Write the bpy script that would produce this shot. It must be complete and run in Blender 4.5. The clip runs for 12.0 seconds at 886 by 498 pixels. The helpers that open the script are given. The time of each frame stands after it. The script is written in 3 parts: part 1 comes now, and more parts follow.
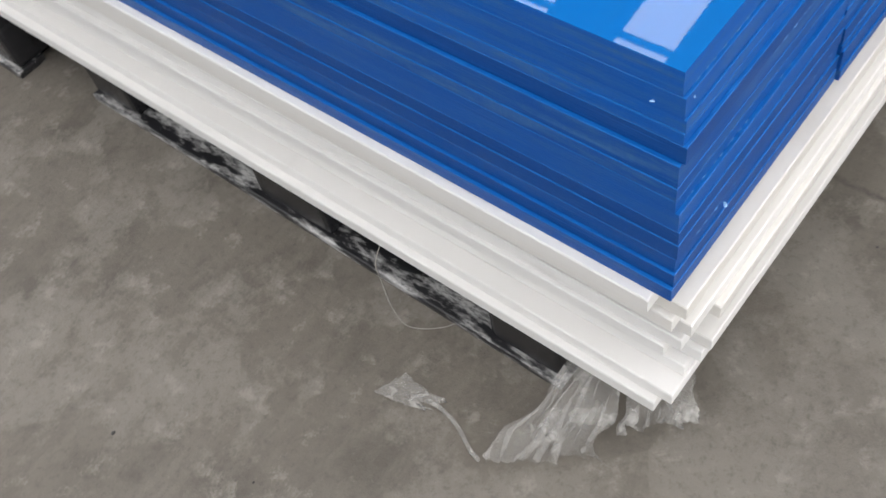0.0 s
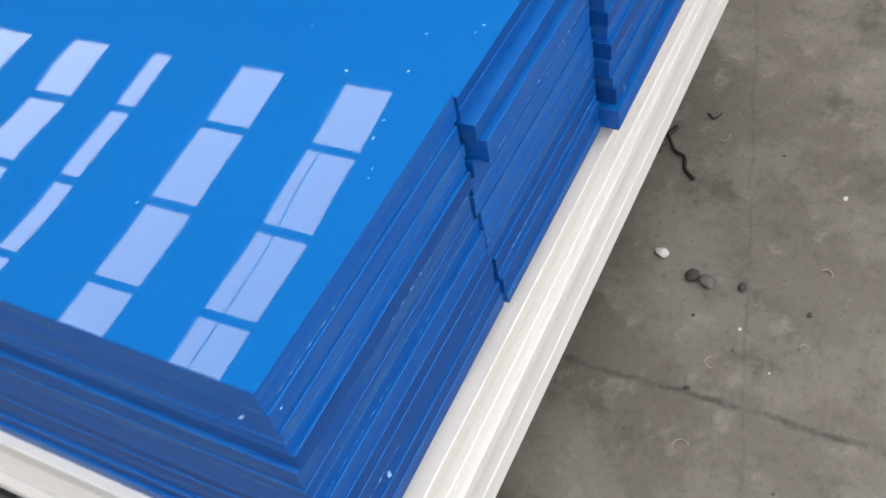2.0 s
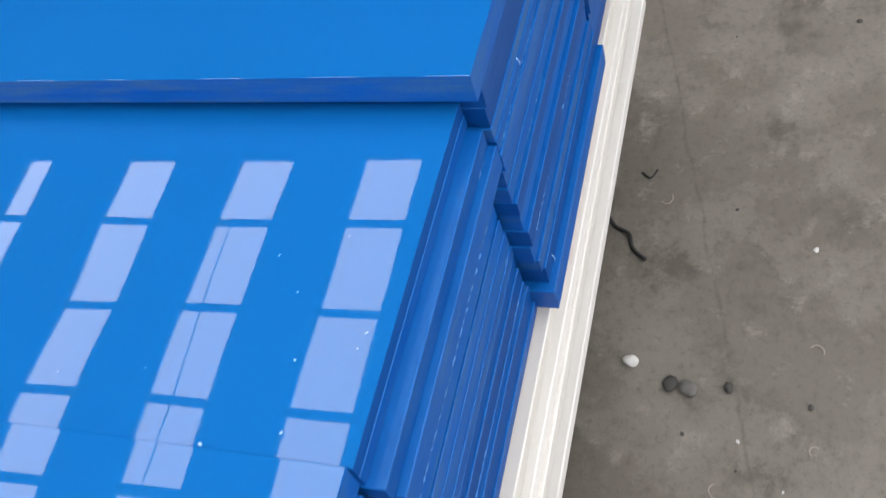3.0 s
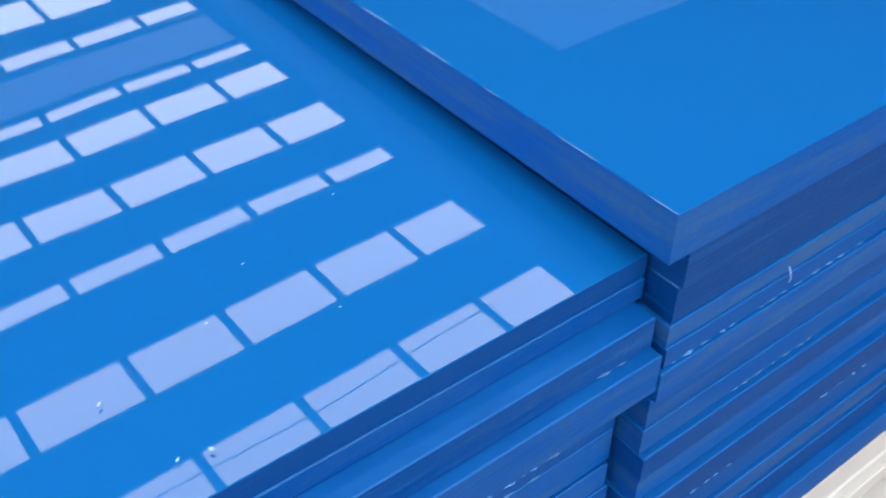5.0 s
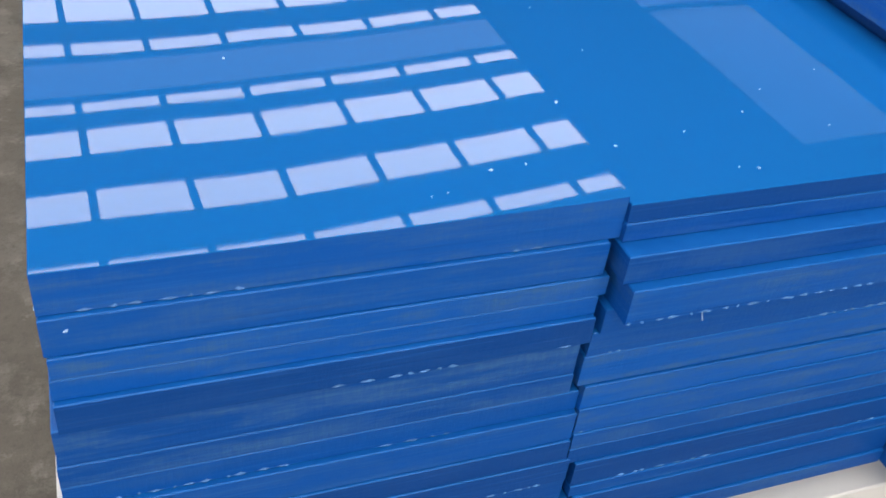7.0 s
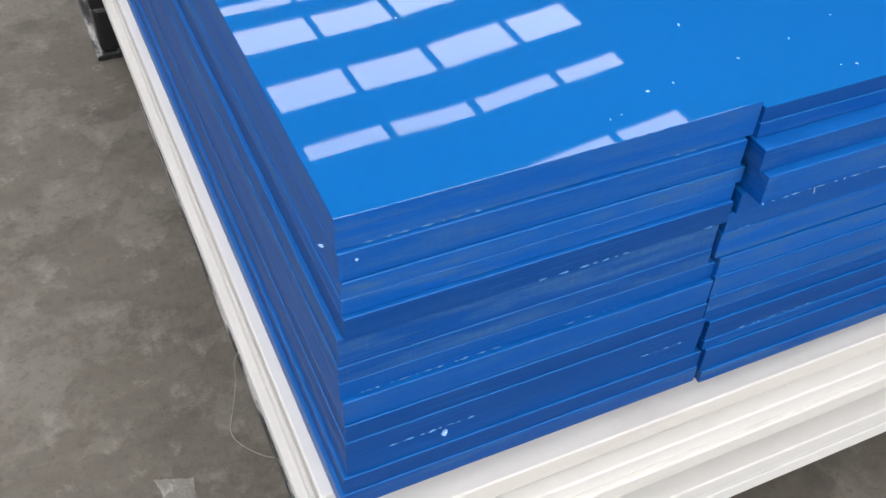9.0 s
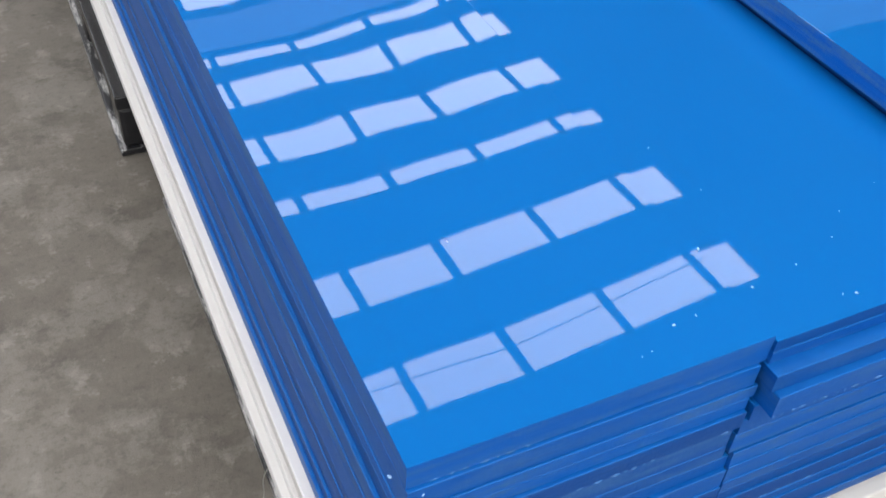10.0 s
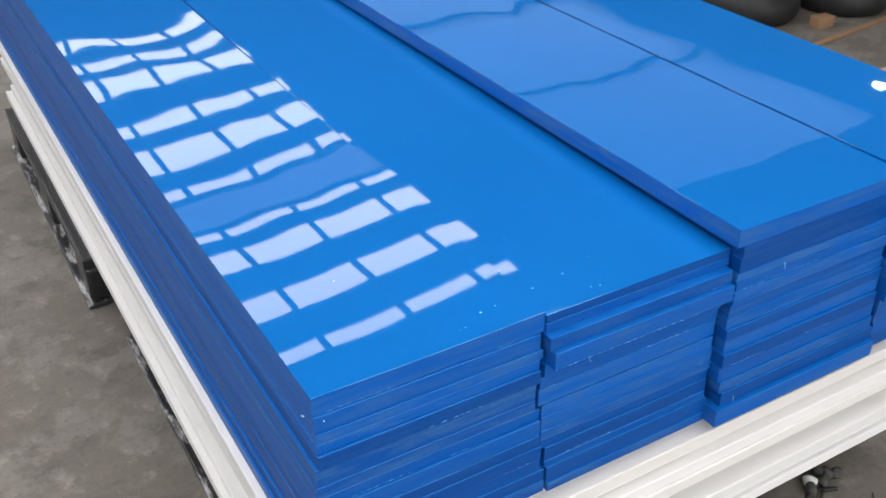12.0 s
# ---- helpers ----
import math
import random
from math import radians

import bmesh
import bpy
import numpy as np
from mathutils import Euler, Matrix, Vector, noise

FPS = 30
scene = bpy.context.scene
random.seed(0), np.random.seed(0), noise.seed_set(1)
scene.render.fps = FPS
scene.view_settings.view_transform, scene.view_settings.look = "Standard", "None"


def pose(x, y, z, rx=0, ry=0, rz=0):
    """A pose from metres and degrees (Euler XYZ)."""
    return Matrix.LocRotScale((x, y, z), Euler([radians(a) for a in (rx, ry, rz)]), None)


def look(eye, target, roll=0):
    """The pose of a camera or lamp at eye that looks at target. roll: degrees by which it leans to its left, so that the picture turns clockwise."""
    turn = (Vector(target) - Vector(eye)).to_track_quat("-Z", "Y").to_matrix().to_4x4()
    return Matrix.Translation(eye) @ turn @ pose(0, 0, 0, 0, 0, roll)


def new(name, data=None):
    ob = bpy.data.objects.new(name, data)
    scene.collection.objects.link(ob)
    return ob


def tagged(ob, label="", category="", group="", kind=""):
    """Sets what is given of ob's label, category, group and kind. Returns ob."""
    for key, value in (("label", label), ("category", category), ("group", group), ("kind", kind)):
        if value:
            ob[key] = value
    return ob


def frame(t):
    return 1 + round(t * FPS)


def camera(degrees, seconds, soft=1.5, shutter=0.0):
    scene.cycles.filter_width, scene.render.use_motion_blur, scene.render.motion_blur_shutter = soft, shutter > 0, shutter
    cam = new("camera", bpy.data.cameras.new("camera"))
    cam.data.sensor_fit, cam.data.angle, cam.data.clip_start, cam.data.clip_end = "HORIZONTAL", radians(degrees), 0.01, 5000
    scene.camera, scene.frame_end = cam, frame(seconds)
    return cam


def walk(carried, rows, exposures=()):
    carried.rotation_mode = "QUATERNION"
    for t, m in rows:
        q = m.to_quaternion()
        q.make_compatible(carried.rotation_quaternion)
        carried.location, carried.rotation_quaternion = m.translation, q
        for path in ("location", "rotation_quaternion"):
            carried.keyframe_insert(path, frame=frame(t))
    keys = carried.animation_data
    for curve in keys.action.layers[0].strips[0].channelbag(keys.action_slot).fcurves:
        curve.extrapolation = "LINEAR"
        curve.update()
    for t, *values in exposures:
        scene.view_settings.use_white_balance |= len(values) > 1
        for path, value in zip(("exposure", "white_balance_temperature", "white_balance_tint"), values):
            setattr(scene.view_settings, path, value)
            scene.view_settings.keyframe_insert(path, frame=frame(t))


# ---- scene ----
cam = camera(49.42, 12.0, shutter=0.2)
PATH = [
    (0.00, (-0.4410, -0.2211, 1.2122), (-0.0751, 0.2159, 0.3904), -14.02),
    (0.50, (-0.5603, -0.2444, 1.2050), (-0.0532, 0.1584, 0.4430), -9.99),
    (1.00, (-0.5277, -0.2699, 1.2111), (0.0070, 0.1213, 0.4620), -10.13),
    (1.50, (-0.3632, -0.3283, 1.2317), (0.1741, 0.0688, 0.4876), -10.50),
    (2.00, (-0.2213, -0.3277, 1.2158), (0.3222, 0.0527, 0.4676), -12.18),
    (2.50, (-0.0349, -0.2648, 1.2310), (0.4956, 0.0766, 0.4551), -20.34),
    (2.70, (0.0296, -0.2412, 1.2388), (0.5572, 0.0855, 0.4546), -23.03),
    (4.30, (0.3455, -0.2513, 1.0353), (0.9379, 0.1518, 0.3377), -16.45),
    (4.50, (0.3435, -0.2406, 1.0226), (0.9203, 0.2333, 0.3571), -10.73),
    (5.00, (0.3362, -0.2150, 0.9825), (0.7956, 0.3982, 0.3398), 0.00),
    (5.50, (0.2943, -0.2410, 0.9676), (0.6661, 0.4097, 0.3055), 5.82),
    (6.00, (0.2031, -0.2941, 1.0096), (0.5614, 0.3728, 0.3562), 9.11),
    (6.50, (0.0658, -0.3517, 1.0435), (0.4245, 0.3493, 0.4272), 10.40),
    (7.00, (0.0409, -0.3661, 0.9932), (0.3565, 0.3566, 0.3784), 7.49),
    (7.50, (0.0330, -0.3721, 0.9627), (0.3204, 0.3558, 0.3403), 5.76),
    (9.30, (-0.1626, -0.3960, 1.1342), (0.1552, 0.2424, 0.4332), 2.33),
    (9.50, (-0.1791, -0.3918, 1.1784), (0.1365, 0.2478, 0.4775), 2.18),
    (10.00, (-0.1572, -0.3310, 1.2393), (0.1807, 0.3187, 0.5582), 4.23),
    (10.50, (-0.1145, -0.2766, 1.2811), (0.2247, 0.3712, 0.5990), 4.17),
    (11.00, (-0.2185, -0.4052, 1.3254), (0.1246, 0.2427, 0.6454), 4.03),
    (11.50, (-0.2715, -0.5471, 1.3661), (0.1324, 0.1154, 0.7353), 0.82),
    (12.00, (-0.2819, -0.7463, 1.3780), (0.1531, -0.0177, 0.8489), 0.32),
]
# the camera's own brightness and white balance drift on the way: stops, kelvin, tint
EXPOSURES = [(0.0, 0.16, 6450, 10), (2.7, 0.15, 6450, 10), (4.3, 0.14, 6300, 10), (5.0, 0.12, 6300, 10), (6.0, 0.17, 6850, 12),
             (7.0, 0.04, 6600, 10), (7.7, 0.04, 6500, 10), (9.3, 0.17, 6400, 10), (12.0, 0.21, 6350, 10)]
walk(cam, [(t, look(eye, target, roll)) for t, eye, target, roll in PATH], EXPOSURES)

# ---------------------------------------------------------------- world and light
world = bpy.data.worlds.new("sky")
scene.world = world
world.use_nodes = True
wn = world.node_tree.nodes
sky = wn.new("ShaderNodeTexSky")
sky.sky_type = "NISHITA"
sky.sun_disc = False
sky.sun_elevation, sky.sun_rotation = radians(48), radians(200)
wn["Background"].inputs["Strength"].default_value = 0.12
world.node_tree.links.new(sky.outputs["Color"], wn["Background"].inputs["Color"])

TOP = 0.700        # top of the two lower plank piles
LAMP = 16.5
ROOF = 3.20        # underside of the hall's roof
PANE_RIGHT = 2.575  # where the rows of roof lights end
END_X, PITCH_X, BAR_X = 0.389, 0.440, 0.040  # the last pane, the others, the bar between two
SKEW = Matrix.Translation((2.0, 2.5, 0)) @ Matrix.Rotation(radians(2.1), 4, "Z") @ Matrix.Translation((-2.0, -2.5, 0))  # the hall stands askew to the stack
# bow, sideways and lengthways tilt of the two top planks in which the roof shows
P1_BEND = 0.0923, 0.0090, -0.0013
P2_BEND = -0.0022, 0.0019, 0.0039
# near edge, depth and lamp strength of each row of roof lights; far rows dimmed to weaken their reflection
LIGHT_ROWS = [(1.797 - 0.610 * k, .255, 1.0) for k in range(9, 0, -1)] + [
    (1.797, .259, 1.0), (2.405, .255, 1.0), (3.109, .125, 1.0), (3.530, .252, 1.0), (4.094, .257, 0.95), (4.52, .115, 0.85),
    (4.70, .40, 0.07), (5.18, .165, 0.75), (5.63, .38, 0.75), (6.28, .26, 0.7), (7.15, .41, 0.65), (7.76, .24, 0.6), (8.30, .30, 0.6)]


# dim glowing roof patches added for the pale areas mirrored in the planks: x from, x to, y from, y to
PALE_PATCHES = [(3.90, 6.15, 3.30, 5.10), (3.90, 6.15, 5.18, 7.00), (3.90, 6.15, 7.10, 9.80)]


def sky_lamp(x0, x1, y0, y1, power):
    data = bpy.data.lights.new("roof_daylight", "AREA")
    data.shape, data.size, data.size_y = "RECTANGLE", x1 - x0, y1 - y0
    data.energy, data.color = power * (x1 - x0) * (y1 - y0), (1.0, 0.975, 0.958)
    ob = new("roof_daylight", data)
    ob.matrix_world = SKEW @ pose((x0 + x1) / 2, (y0 + y1) / 2, ROOF + 0.012)
    return ob


N_PANES = 12
LIGHT_X0 = PANE_RIGHT - END_X - (N_PANES - 1) * PITCH_X
for y0, dy, clear in LIGHT_ROWS:
    sky_lamp(LIGHT_X0, PANE_RIGHT, y0, y0 + dy, LAMP * clear)


for xa, xb, ya, yb in PALE_PATCHES:
    sky_lamp(xa, xb, ya, yb, LAMP * 0.030)


def side_lamp(name, x, y, z, wide, high, turn, power):
    """A fill lamp of daylight in an unseen wall opening, facing into the hall."""
    data = bpy.data.lights.new(name, "AREA")
    data.shape, data.size, data.size_y = "RECTANGLE", wide, high
    data.energy, data.color = power * wide * high, (1.0, 0.97, 0.96)
    ob = new(name, data)
    ob.matrix_world = SKEW @ pose(x, y, z, 90, 0, turn)
    return ob


# fill light for the stack's upright faces, in unseen openings added south and west
side_lamp("south_fill", 0.5, -4.99, 1.15, 7.0, 2.3, 0, 9.0)
side_lamp("west_fill", -5.49, 1.5, 1.6, 9.0, 1.4, -90, 7.0)

# ---------------------------------------------------------------- materials


def material(name):
    m = bpy.data.materials.new(name)
    m.use_nodes = True
    nt = m.node_tree
    return m, nt, nt.nodes["Principled BSDF"]


def node(nt, kind, **inputs):
    n = nt.nodes.new(kind)
    for key, value in inputs.items():
        n.inputs[key.replace("_", " ")].default_value = value
    return n


def coords(nt, scale=(1, 1, 1)):
    geo = nt.nodes.new("ShaderNodeNewGeometry")
    mp = nt.nodes.new("ShaderNodeMapping")
    mp.inputs["Scale"].default_value = scale
    nt.links.new(geo.outputs["Position"], mp.inputs["Vector"])
    return mp.outputs["Vector"]


def noise_tex(nt, vec, scale, detail=4.0, rough=0.55):
    n = node(nt, "ShaderNodeTexNoise", Scale=scale, Detail=detail, Roughness=rough)
    nt.links.new(vec, n.inputs["Vector"])
    return n.outputs["Fac"]


def ramp(nt, fac, stops):
    r = nt.nodes.new("ShaderNodeValToRGB")
    while len(r.color_ramp.elements) < len(stops):
        r.color_ramp.elements.new(0.5)
    for e, (p, c) in zip(r.color_ramp.elements, stops):
        e.position = p
        e.color = (*c, 1) if len(c) == 3 else c
    nt.links.new(fac, r.inputs["Fac"])
    return r.outputs["Color"]


def mix(nt, fac, a, b, blend="MIX"):
    n = nt.nodes.new("ShaderNodeMix")
    n.data_type, n.blend_type = "RGBA", blend
    for sock, v in ((n.inputs[0], fac), (n.inputs[6], a), (n.inputs[7], b)):
        if isinstance(v, (int, float)):
            sock.default_value = v
        elif isinstance(v, tuple):
            sock.default_value = (*v, 1)
        else:
            nt.links.new(v, sock)
    return n.outputs[2]


def bump(nt, height, strength, distance, shader):
    b = node(nt, "ShaderNodeBump", Strength=strength, Distance=distance)
    nt.links.new(height, b.inputs["Height"])
    nt.links.new(b.outputs["Normal"], shader.inputs["Normal"])


def grey(v):
    return (v, v, v)


def make_blue_face():
    m, nt, s = material("blue_gloss_plastic")
    v = coords(nt)
    big = noise_tex(nt, v, 1.7, 3)
    c = ramp(nt, big, [(0.3, (0.004, 0.120, 0.395)), (0.7, (0.005, 0.131, 0.425))])
    nt.links.new(c, s.inputs["Base Color"])
    fine = noise_tex(nt, v, 60, 3)
    nt.links.new(ramp(nt, fine, [(0.35, grey(0.012)), (0.8, grey(0.035))]), s.inputs["Roughness"])
    s.inputs["IOR"].default_value = 1.45
    return m


def make_blue_cut():
    m, nt, s = material("shaded_blue_saw_cut")
    info = nt.nodes.new("ShaderNodeObjectInfo")
    # the sides' weaker light is put into a base darker than the tops
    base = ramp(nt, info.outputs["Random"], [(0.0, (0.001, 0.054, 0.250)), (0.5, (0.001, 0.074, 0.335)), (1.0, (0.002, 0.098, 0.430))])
    # fine upright saw marks, leaning a little, and torn patches that follow the cut
    lean = nt.nodes.new("ShaderNodeMapping")
    lean.inputs["Rotation"].default_value = (0.0, radians(24), 0.0)
    lean.inputs["Scale"].default_value = (330, 330, 42)
    nt.links.new(coords(nt), lean.inputs["Vector"])
    streak = noise_tex(nt, lean.outputs["Vector"], 1.0, 5, 0.7)
    fibres = noise_tex(nt, coords(nt, (7, 7, 480)), 1.0, 4, 0.65)
    bands = noise_tex(nt, coords(nt, (1.8, 1.8, 90)), 1.0, 3, 0.5)
    blotch = noise_tex(nt, coords(nt, (9, 9, 60)), 1.0, 7, 0.75)
    some = ramp(nt, info.outputs["Random"], [(0.18, grey(0.12)), (0.34, grey(1.0)), (0.55, grey(0.20)), (0.80, grey(1.0))])
    marks = ramp(nt, streak, [(0.46, grey(0.0)), (0.62, grey(1.0))])
    haze = ramp(nt, blotch, [(0.42, grey(0.0)), (0.60, grey(0.9))])
    scuff = mix(nt, 0.55, haze, mix(nt, 1.0, marks, haze, "MULTIPLY"), "ADD")
    scuff = mix(nt, 1.0, scuff, ramp(nt, bands, [(0.38, grey(0.10)), (0.56, grey(1.0))]), "MULTIPLY")
    both = mix(nt, 1.0, scuff, some, "MULTIPLY")
    c = mix(nt, both, base, (0.036, 0.122, 0.315))
    c = mix(nt, ramp(nt, fibres, [(0.56, grey(0.0)), (0.74, grey(0.45))]), c, (0.020, 0.140, 0.470))
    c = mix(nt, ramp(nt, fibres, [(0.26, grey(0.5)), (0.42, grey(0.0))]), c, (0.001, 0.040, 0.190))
    nt.links.new(c, s.inputs["Base Color"])
    s.inputs["Roughness"].default_value = 0.40
    s.inputs["IOR"].default_value = 1.46
    s.inputs["Specular IOR Level"].default_value = 0.22
    bump(nt, mix(nt, 0.5, streak, fibres), 0.5, 0.0012, s)
    return m


def make_white_plastic():
    m, nt, s = material("white_plastic")
    info = nt.nodes.new("ShaderNodeObjectInfo")
    v = coords(nt)
    base = ramp(nt, info.outputs["Random"], [(0.0, (0.83, 0.825, 0.82)), (0.3, (0.73, 0.70, 0.65)), (0.6, (0.82, 0.81, 0.79)), (0.8, (0.71, 0.69, 0.655)), (1.0, (0.85, 0.85, 0.85))])
    dirt = noise_tex(nt, coords(nt, (1, 1, 6)), 5.5, 6, 0.65)
    c = mix(nt, ramp(nt, dirt, [(0.60, grey(0.0)), (0.80, grey(0.35))]), base, (0.42, 0.39, 0.34))
    nt.links.new(c, s.inputs["Base Color"])
    s.inputs["Roughness"].default_value = 0.38
    s.inputs["Subsurface Weight"].default_value = 0.0
    bump(nt, noise_tex(nt, v, 300, 2), 0.15, 0.0005, s)
    return m


def make_concrete():
    m, nt, s = material("worn_concrete")
    v = coords(nt)
    warp = noise_tex(nt, v, 0.9, 5, 0.60)
    mid = noise_tex(nt, v, 5.0, 10, 0.70)
    skin = noise_tex(nt, v, 4.2, 14, 0.74)
    flake = noise_tex(nt, v, 17.0, 10, 0.72)
    fine = noise_tex(nt, v, 75, 6, 0.75)
    grit = noise_tex(nt, v, 320, 2, 0.6)
    trowel = noise_tex(nt, coords(nt, (9, 26, 1)), 1.0, 8, 0.72)
    base = ramp(nt, warp, [(0.28, (0.125, 0.108, 0.085)), (0.50, (0.155, 0.138, 0.113)), (0.72, (0.185, 0.168, 0.142))])
    base = mix(nt, ramp(nt, mid, [(0.38, grey(0.85)), (0.50, grey(0.0))]), base, (0.094, 0.082, 0.065))
    base = mix(nt, ramp(nt, trowel, [(0.50, grey(0.0)), (0.66, grey(0.40))]), base, (0.190, 0.170, 0.140))
    worn = mix(nt, ramp(nt, skin, [(0.49, grey(0.0)), (0.54, grey(0.55)), (0.66, grey(0.9))]), base, (0.222, 0.203, 0.171))
    worn = mix(nt, ramp(nt, flake, [(0.57, grey(0.0)), (0.62, grey(0.5)), (0.70, grey(0.85))]), worn, (0.270, 0.250, 0.214))
    # oil-dark spots
    oil = noise_tex(nt, v, 2.3, 7, 0.62)
    worn = mix(nt, ramp(nt, oil, [(0.26, grey(0.6)), (0.36, grey(0.0))]), worn, (0.072, 0.062, 0.050))
    pits = ramp(nt, noise_tex(nt, v, 28, 5, 0.65), [(0.24, grey(0.75)), (0.32, grey(0.0))])
    dark = mix(nt, pits, worn, (0.052, 0.045, 0.037))
    c = mix(nt, ramp(nt, fine, [(0.32, grey(0.5)), (0.48, grey(0.0))]), dark, (0.080, 0.070, 0.056))
    c = mix(nt, ramp(nt, fine, [(0.60, grey(0.0)), (0.72, grey(0.45))]), c, (0.250, 0.230, 0.195))
    # two shrinkage cracks that cross beside the stack
    sep = nt.nodes.new("ShaderNodeSeparateXYZ")
    nt.links.new(v, sep.inputs["Vector"])
    wob = noise_tex(nt, v, 9, 4, 0.7)

    def crack(axis, slope_axis, place, slope, width):
        along = node(nt, "ShaderNodeMath")
        along.operation = "MULTIPLY_ADD"
        nt.links.new(sep.outputs[slope_axis], along.inputs[0])
        along.inputs[1].default_value, along.inputs[2].default_value = slope, place - 0.0125
        bent = node(nt, "ShaderNodeMath")
        bent.operation = "MULTIPLY_ADD"
        nt.links.new(wob, bent.inputs[0])
        bent.inputs[1].default_value = 0.025
        nt.links.new(along.outputs[0], bent.inputs[2])
        off = node(nt, "ShaderNodeMath")
        off.operation = "SUBTRACT"
        nt.links.new(sep.outputs[axis], off.inputs[0])
        nt.links.new(bent.outputs[0], off.inputs[1])
        ab = node(nt, "ShaderNodeMath")
        ab.operation = "ABSOLUTE"
        nt.links.new(off.outputs[0], ab.inputs[0])
        return ramp(nt, ab.outputs[0], [(0.0, grey(0.75)), (width, grey(0.5)), (width * 2.4, grey(0.0))])

    lines = mix(nt, 1.0, crack("X", "Y", 0.529, -0.012, 0.0030), mix(nt, 0.55, crack("Y", "X", -0.366, 0.228, 0.0014), (0, 0, 0)), "LIGHTEN")
    lines = mix(nt, 1.0, lines, ramp(nt, noise_tex(nt, v, 22, 4, 0.7), [(0.38, grey(0.15)), (0.6, grey(1.0))]), "MULTIPLY")
    c = mix(nt, lines, c, (0.030, 0.027, 0.023))
    nt.links.new(c, s.inputs["Base Color"])
    nt.links.new(ramp(nt, mid, [(0.35, grey(0.62)), (0.7, grey(0.85))]), s.inputs["Roughness"])
    h = mix(nt, 0.35, mix(nt, 0.5, fine, flake), mix(nt, 0.5, grit, skin))
    bump(nt, h, 0.7, 0.008, s)
    return m


def make_plain(name, colour, rough, var=0.12, scale=8.0, metal=0.0, ior=1.45):
    m, nt, s = material(name)
    v = coords(nt)
    f = noise_tex(nt, v, scale, 5, 0.6)
    lo = tuple(x * (1 - var) for x in colour)
    hi = tuple(min(1.0, x * (1 + var)) for x in colour)
    nt.links.new(ramp(nt, f, [(0.3, lo), (0.7, hi)]), s.inputs["Base Color"])
    s.inputs["Roughness"].default_value = rough
    s.inputs["Metallic"].default_value = metal
    s.inputs["IOR"].default_value = ior
    bump(nt, noise_tex(nt, v, scale * 12, 3), 0.12, 0.001, s)
    return m


BLUE = make_blue_face()


def make_dusty():
    m, nt, s = material("dusty_blue_plastic")
    v = coords(nt)
    f = noise_tex(nt, v, 30, 5, 0.65)
    nt.links.new(ramp(nt, f, [(0.35, (0.003, 0.105, 0.390)), (0.75, (0.005, 0.128, 0.440))]), s.inputs["Base Color"])
    s.inputs["Roughness"].default_value = 0.36
    s.inputs["Specular IOR Level"].default_value = 0.3
    return m


DUSTY = make_dusty()
CUT = make_blue_cut()
BURR = make_plain("pale_torn_plastic", (0.06, 0.19, 0.45), 0.5, 0.3, 90)
WHITE = make_white_plastic()
CONCRETE = make_concrete()
PAINTED = make_plain("pale_wall_paint", (0.62, 0.63, 0.63), 0.7, 0.08, 1.5)
ROOFING = make_plain("grey_roof_sheet", (0.30, 0.33, 0.37), 0.6, 0.10, 1.2)
STEEL = make_plain("painted_steel", (0.33, 0.36, 0.40), 0.45, 0.1, 6)
BLACK = make_plain("black_recycled_plastic", (0.018, 0.018, 0.020), 0.24, 0.35, 14)

# ---------------------------------------------------------------- mesh helpers


def part(name, bm, mat, parent=None, label="", smooth=False):
    me = bpy.data.meshes.new(name)
    bm.to_mesh(me)
    bm.free()
    for one in mat if isinstance(mat, (list, tuple)) else (mat,):
        me.materials.append(one)
    if smooth:
        for p in me.polygons:
            p.use_smooth = True
    ob = new(name, me)
    if parent:
        ob.parent = parent
    if label:
        tagged(ob, label)
    return ob


def box_into(bm, x0, x1, y0, y1, z0, z1, mat=0):
    vs = [bm.verts.new((x, y, z)) for z in (z0, z1) for y in (y0, y1) for x in (x0, x1)]
    fs = [(0, 2, 3, 1), (4, 5, 7, 6), (0, 1, 5, 4), (2, 6, 7, 3), (0, 4, 6, 2), (1, 3, 7, 5)]
    out = []
    for f in fs:
        face = bm.faces.new([vs[i] for i in f])
        face.material_index = mat
        out.append(face)
    return out


def box(x0, x1, y0, y1, z0, z1, bevel=0.0):
    bm = bmesh.new()
    box_into(bm, x0, x1, y0, y1, z0, z1)
    if bevel:
        bmesh.ops.bevel(bm, geom=list(bm.edges), offset=bevel, segments=2, affect="EDGES", profile=0.6)
    return bm


def thing(name, label, category, x=0, y=0, z=0, group="", kind=""):
    ob = new(name)
    ob.empty_display_size = 0.1
    ob.matrix_world = pose(x, y, z)
    return tagged(ob, label, category, group, kind)


# ---------------------------------------------------------------- the hall
X0, X1, Y0, Y1 = -5.5, 8.5, -5.0, 12.0

ground = tagged(part("floor", box(X0 - 2, X1 + 2, Y0 - 2, Y1 + 2, -0.12, 0.0), CONCRETE),
                "worn grey-brown concrete floor with stains and scuffs", "floor", kind="structure")


